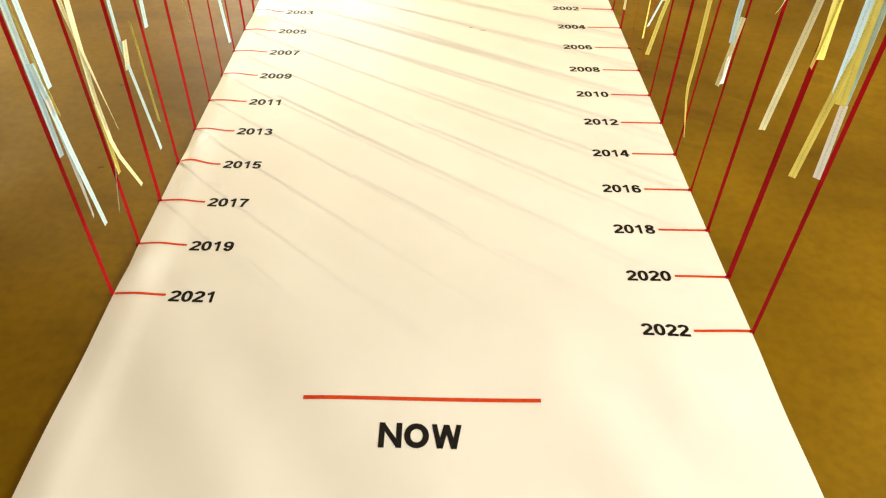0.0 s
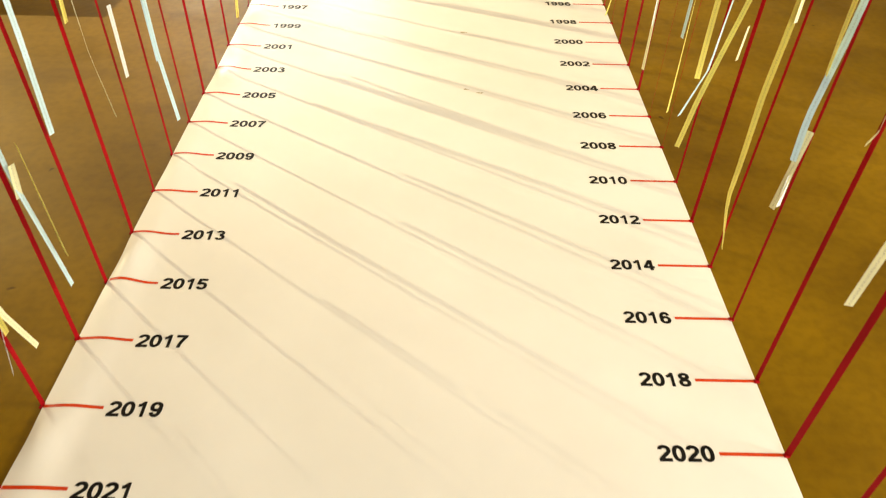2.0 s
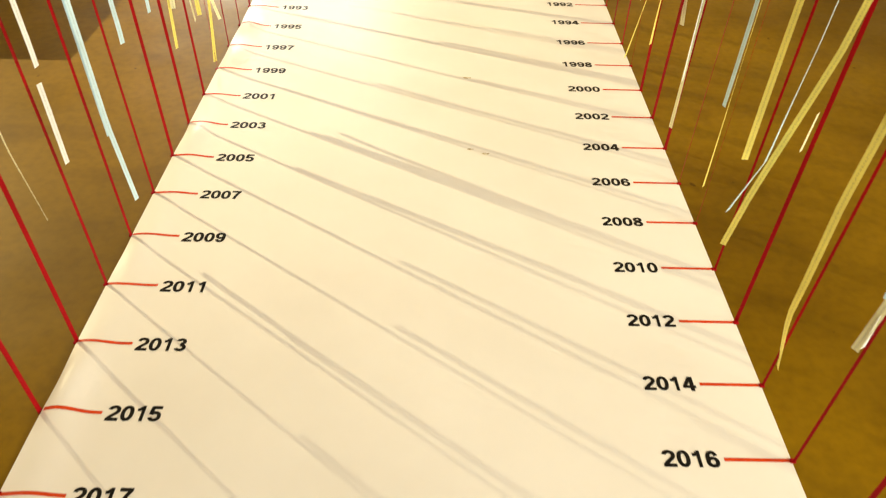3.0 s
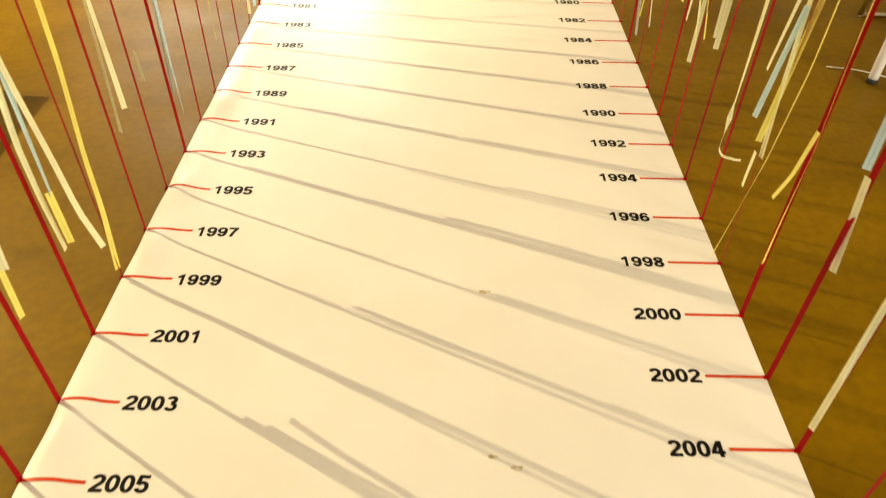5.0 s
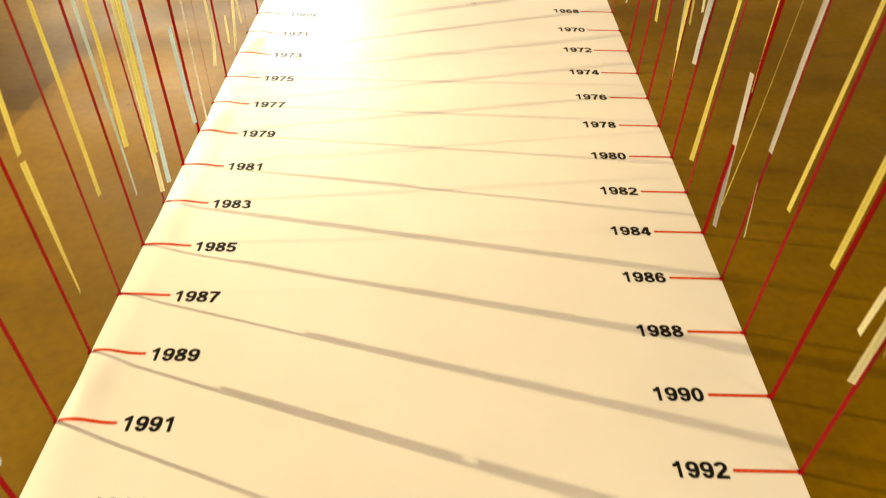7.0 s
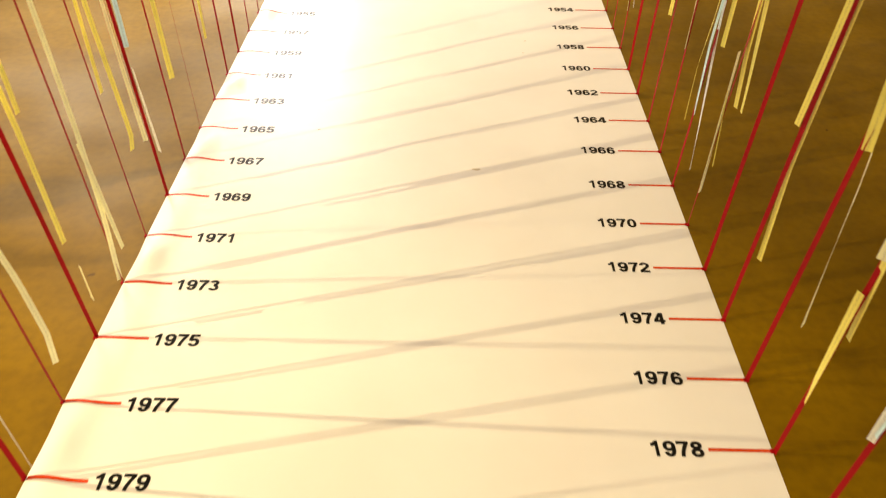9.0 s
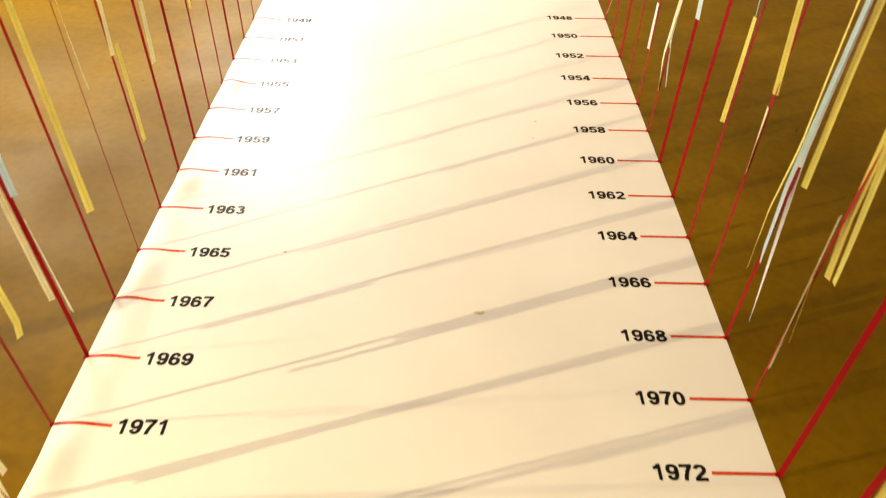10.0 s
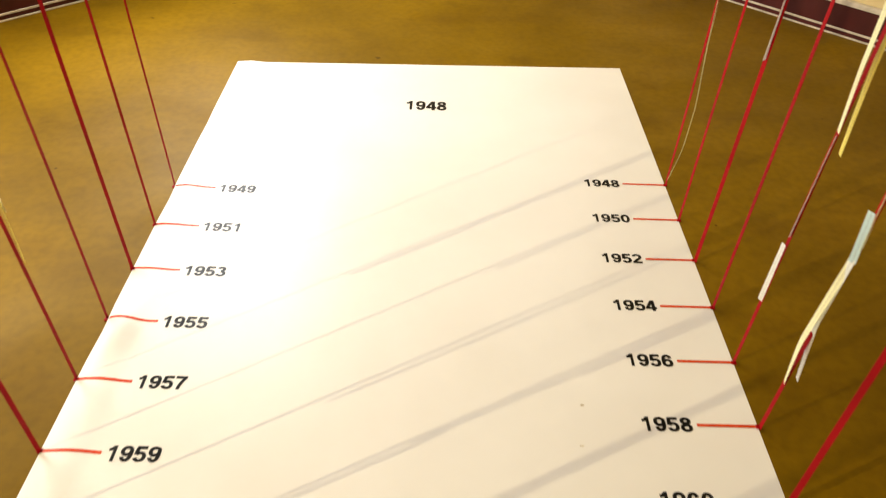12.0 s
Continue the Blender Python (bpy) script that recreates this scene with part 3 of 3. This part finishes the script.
hang(1983, "cream 0.045:0.002 0.394:0.015 0.844:0.023", "yellow 0.174:0.013 0.467:0.027 0.917:0.038", "blue 0.077:0.028 0.468:0.045 0.918:0.050")
hang(1984, "white 0.030:-0.023 0.485:0.013", "yellow edge 0.441:-0.004 0.537:0.002 0.987:0.016", "yellow edge 0.106:-0.025 0.289:-0.035 0.739:-0.047")
hang(1985, "blue 0.172:0.026 0.542:0.026 0.992:0.026", "yellow 0.312:0.037 0.543:0.050 0.993:0.050")
hang(1986, "cream edge 0.147:-0.018 0.304:0.002", "white 0.388:0.001 0.612:0.006 1.062:0.012")
hang(1987, "yellow 0.306:0.038 0.617:0.041 1.067:0.043")
hang(1988, "yellow 0.375:0.018 0.687:0.014 1.137:0.011")
hang(1989, "yellow 0.537:0.038 0.693:0.050 1.143:0.050", "yellow 0.201:0.037 0.523:0.037")
hang(1990, "yellow 0.391:0.016 0.683:0.019", "cream 0.676:0.022 0.762:0.017 1.212:0.006")
hang(1991, "blue edge 0.592:0.043 0.712:0.050 1.162:0.050", "yellow edge 0.469:-0.025 0.518:-0.031 0.968:-0.045")
hang(1992, "cream 0.286:0.012 0.588:0.012 1.038:0.012", "yellow edge 0.356:-0.015 0.500:0.005", "cream 0.411:0.049 0.513:0.045 0.583:0.015 0.654:0.016", "cream edge 0.352:0.008 0.513:0.031")
hang(1993, "blue 0.139:0.024 0.309:0.022 0.595:0.027 1.045:0.031", "blue edge 0.205:0.007 0.550:0.021", "yellow 0.486:0.065 0.600:0.072 1.050:0.050")
hang(1994, "cream 0.417:0.021 0.663:0.022 1.113:0.023", "blue 0.548:0.004 0.663:0.009 1.113:0.017", "cream wide 0.445:0.029 0.571:0.034 1.021:0.042")
hang(1995, "cream 0.569:0.031 0.670:0.038 1.120:0.050", "cream edge 0.344:0.021 0.426:0.020")
hang(1996, "cream hook 0.241:0.014 0.341:0.013 0.720:0.014 1.170:0.014", "yellow 0.692:0.024 0.738:0.024 1.188:0.023")
hang(1997, "cream 0.372:0.046 0.601:0.041 1.051:0.035", "cream edge 0.308:0.019 0.627:0.032 1.077:0.042", "cream 0.679:0.052 0.745:0.049 1.195:0.043")
hang(1998, "yellow edge 0.036:0.027 0.328:-0.020 0.553:-0.040 1.003:-0.050", "cream 0.251:0.015 0.347:0.012", "cream 0.331:-0.005 0.474:0.005 0.744:0.015 1.194:0.024", "yellow 0.372:0.015 0.687:-0.009 1.137:-0.026", "cream 0.548:0.049 0.760:0.026 1.210:0.001", "blue 0.435:0.042 0.683:0.014")
hang(1999, "yellow 0.030:-0.005 0.218:0.011 0.356:0.016 0.574:0.034 1.024:0.050")
hang(2000, "yellow edge 0.176:-0.001 0.288:-0.001 0.470:-0.006 0.643:0.001 1.093:0.011", "yellow 0.357:0.037 0.414:0.016 0.516:0.001")
hang(2001, "cream 0.264:0.021 0.393:0.017 0.510:0.018 0.649:0.031 1.099:0.050", "blue 0.402:0.041 0.649:0.047 1.099:0.050", "yellow 0.284:0.038 0.410:0.036", "cream 0.271:0.101 0.362:0.080 0.496:0.069 0.649:0.053 1.099:0.031")
hang(2002, "blue 0.563:0.016 0.717:0.023 1.167:0.032", "cream 0.326:-0.017 0.545:0.007")
hang(2003, "blue 0.601:0.040 0.724:0.048 1.174:0.050", "yellow 0.261:0.019 0.601:0.037", "cream 0.383:0.034 0.725:0.059 1.175:0.050")
hang(2004, "cream 0.080:0.001 0.395:0.004 0.845:0.007", "yellow 0.509:0.020 0.651:0.029 0.771:0.030 1.221:0.033", "white edge 0.239:0.000 0.506:0.007 0.744:0.013 1.194:0.020")
hang(2005, "blue 0.448:0.038 0.550:0.042 1.000:0.050")
hang(2006)
hang(2007, "blue 0.451:0.036 0.472:0.037 0.922:0.040")
hang(2008, "yellow edge 0.130:0.012 0.544:0.016 0.994:0.018", "blue 0.369:0.024 0.519:0.025 0.969:0.027")
hang(2009, "blue 0.129:0.044 0.341:0.034 0.547:0.036 0.997:0.039", "blue 0.313:0.029 0.547:0.031 0.997:0.033")
hang(2010, "yellow 0.339:0.025 0.619:0.030 1.069:0.034")
hang(2011, "white 0.358:0.018 0.541:0.024", "white 0.577:0.032 0.622:0.034 1.072:0.040")
hang(2012, "blue edge 0.332:0.114 0.458:0.074 0.556:0.070 0.693:0.062 1.143:0.049", "yellow 0.241:0.098 0.376:0.079 0.520:0.051 0.681:0.020 1.131:-0.025", "cream edge 0.483:0.015 0.565:0.012")
hang(2013, "yellow 0.580:0.013 0.697:0.022 1.147:0.040", "cream edge 0.358:0.053 0.510:0.038 0.697:0.038 1.147:0.039")
hang(2014, "yellow 0.070:-0.013 0.222:0.020 0.328:0.022 0.500:0.028 0.630:0.024 1.080:0.016", "cream edge 0.658:0.014 0.735:0.016")
hang(2015, "blue 0.426:0.012 0.637:0.023 1.087:0.034")
hang(2016, "yellow 0.637:0.021 0.706:0.023 1.156:0.027", "blue 0.456:0.015 0.548:0.021 0.706:0.010 1.156:-0.005", "cream 0.341:0.017 0.522:0.005", "white edge 0.347:0.006 0.424:0.008")
hang(2017, "white 0.630:0.016 0.713:0.021 1.163:0.033", "blue 0.177:0.039 0.452:0.012 0.577:0.012", "cream 0.401:0.012 0.475:0.023", "yellow edge 0.258:0.055 0.519:0.048")
hang(2018, "white 0.748:0.002 0.781:0.004 1.231:0.009", "cream edge 0.610:0.012 0.633:0.001 0.748:0.004")
hang(2019, "cream 0.195:0.054 0.295:0.016 0.429:0.012 0.645:0.023 1.095:0.034", "yellow 0.227:0.010 0.415:0.011", "cream 0.352:0.041 0.625:0.010 1.075:-0.016", "white edge 0.109:-0.023 0.259:0.008")
hang(2020, "yellow wide 0.598:-0.010 0.714:-0.000 1.164:0.019", "yellow 0.579:0.002 0.617:0.000 1.067:-0.004", "cream 0.438:0.051 0.713:0.033 1.163:0.018")
hang(2021, "blue 0.401:0.010 0.720:0.013 1.170:0.014", "blue 0.557:0.037 0.720:0.035 1.170:0.032", "blue 0.226:0.047 0.409:0.032 0.602:0.020", "white 0.247:0.027 0.533:0.026", "yellow edge 0.497:0.036 0.673:0.023 1.123:0.006")
hang(2022, "white 0.442:0.012 0.600:0.020", "yellow 0.444:0.060 0.622:0.046 1.072:0.028", "yellow wide 0.599:0.028 0.788:0.042 1.238:0.050", "blue wide 0.602:0.020 0.777:0.028 1.227:0.038", "blue 0.622:0.046 0.787:0.053 1.237:0.050")

# ---------------------------------------------------------------- furniture at the sides
def leg_table(x0, x1, y0, y1, height, label):
    root = tagged(new("side_table"), label, "table", "tables beside the timeline")
    cx, cy = (x0 + x1) / 2, (y0 + y1) / 2
    root.location = (cx, cy, 0)
    bm = bmesh.new()
    box(bm, x0 - cx - 0.03, x1 - cx + 0.03, y0 - cy - 0.03, y1 - cy + 0.03, height - 0.026, height, 0.004)
    part("tabletop", bm, M_TOP, root, "white laminate top")
    for lx in (x0, x1):
        for ly in (y0, y1):
            bm = bmesh.new()
            lathe(bm, [(0.017, 0.016), (0.0175, 0.03), (0.0175, height - 0.026)], 18, (lx - cx, ly - cy))
            leg = part("leg", bm, M_LEG, root)
            bm = bmesh.new()
            lathe(bm, [(0.0175, 0.0), (0.0195, 0.003), (0.0195, 0.014), (0.018, 0.018)], 18, (lx - cx, ly - cy))
            part("rubber_foot", bm, M_RUBBER, leg, "black rubber foot")
    return root


leg_table(1.58, 2.25, 3.195, 4.083, 0.73, "white table with tubular legs and black feet")
leg_table(-2.40, -1.83, 3.95, 4.665, 0.42, "low white table with tubular legs and black feet")
leg_table(-2.40, -1.78, 2.45, 3.10, 0.42, "low white table with tubular legs and black feet")

# the bellied bottle on the low table, known by its shadow on the floor
bottle = tagged(new("bottle"), "dark brown glass bottle with a bellied body on a low table", "bottle")
bottle.location = (-1.87, 4.50, 0.42)
bm = bmesh.new()
lathe(bm, [(0.050, 0.0), (0.070, 0.025), (0.082, 0.10), (0.076, 0.18), (0.045, 0.25), (0.022, 0.30), (0.017, 0.40), (0.020, 0.42)], 24)
part("body", bm, M_CERAMIC, bottle)
bm = bmesh.new()
lathe(bm, [(0.014, 0.421), (0.014, 0.437), (0.010, 0.443)], 16)
part("stopper", bm, M_RUBBER, bottle, "black stopper")


def sled_chair(x0, x1, y0, y1):
    """A chair on chrome sled runners, pushed under the table."""
    root = tagged(new("sled_chair"), "chair with chrome sled runners pushed under a white table", "chair")
    root.location = (x0, y0, 0)
    w, d = y1 - y0, x1 - x0
    for y in (0.0, w):
        bm = bmesh.new()
        rod(bm, (0, y, 0.011), (d, y, 0.011), 0.011, 14)
        run = part("runner", bm, M_CHROME, root, "chrome floor runner")
        bm = bmesh.new()
        rod(bm, (0.0, y, 0.011), (0.07, y, 0.44), 0.011, 14)
        part("front_leg", bm, M_CHROME, root)
        bm = bmesh.new()
        rod(bm, (d, y, 0.011), (d - 0.03, y, 0.44), 0.011, 14)
        part("back_leg", bm, M_CHROME, root)
        bm = bmesh.new()
        rod(bm, (d - 0.03, y, 0.44), (d + 0.05, y, 0.82), 0.011, 14)
        part("back_post", bm, M_CHROME, root)
    bm = bmesh.new()
    box(bm, 0.02, d, -0.02, w + 0.02, 0.44, 0.47, 0.012)
    part("seat", bm, M_TOP, root, "white seat")
    bm = bmesh.new()
    box(bm, d + 0.02, d + 0.045, -0.02, w + 0.02, 0.62, 0.82, 0.010)
    part("backrest", bm, M_TOP, root, "white backrest")


sled_chair(1.78, 2.28, 3.40, 3.77)

# thin pale cable that runs past the table leg
cable = bmesh.new()
pts = [Vector((1.46, 3.305, 0.004)), Vector((1.55, 3.288, 0.004)), Vector((1.61, 3.262, 0.004)), Vector((1.66, 3.225, 0.004)), Vector((1.75, 3.214, 0.004)), Vector((1.95, 3.22, 0.004)), Vector((2.3, 3.30, 0.004))]
for a, c in zip(pts, pts[1:]):
    rod(cable, a, c, 0.0035, 8)
tagged(finish("cable", cable, M_TRIM), "thin pale cable lying on the floor by a table", "cable")
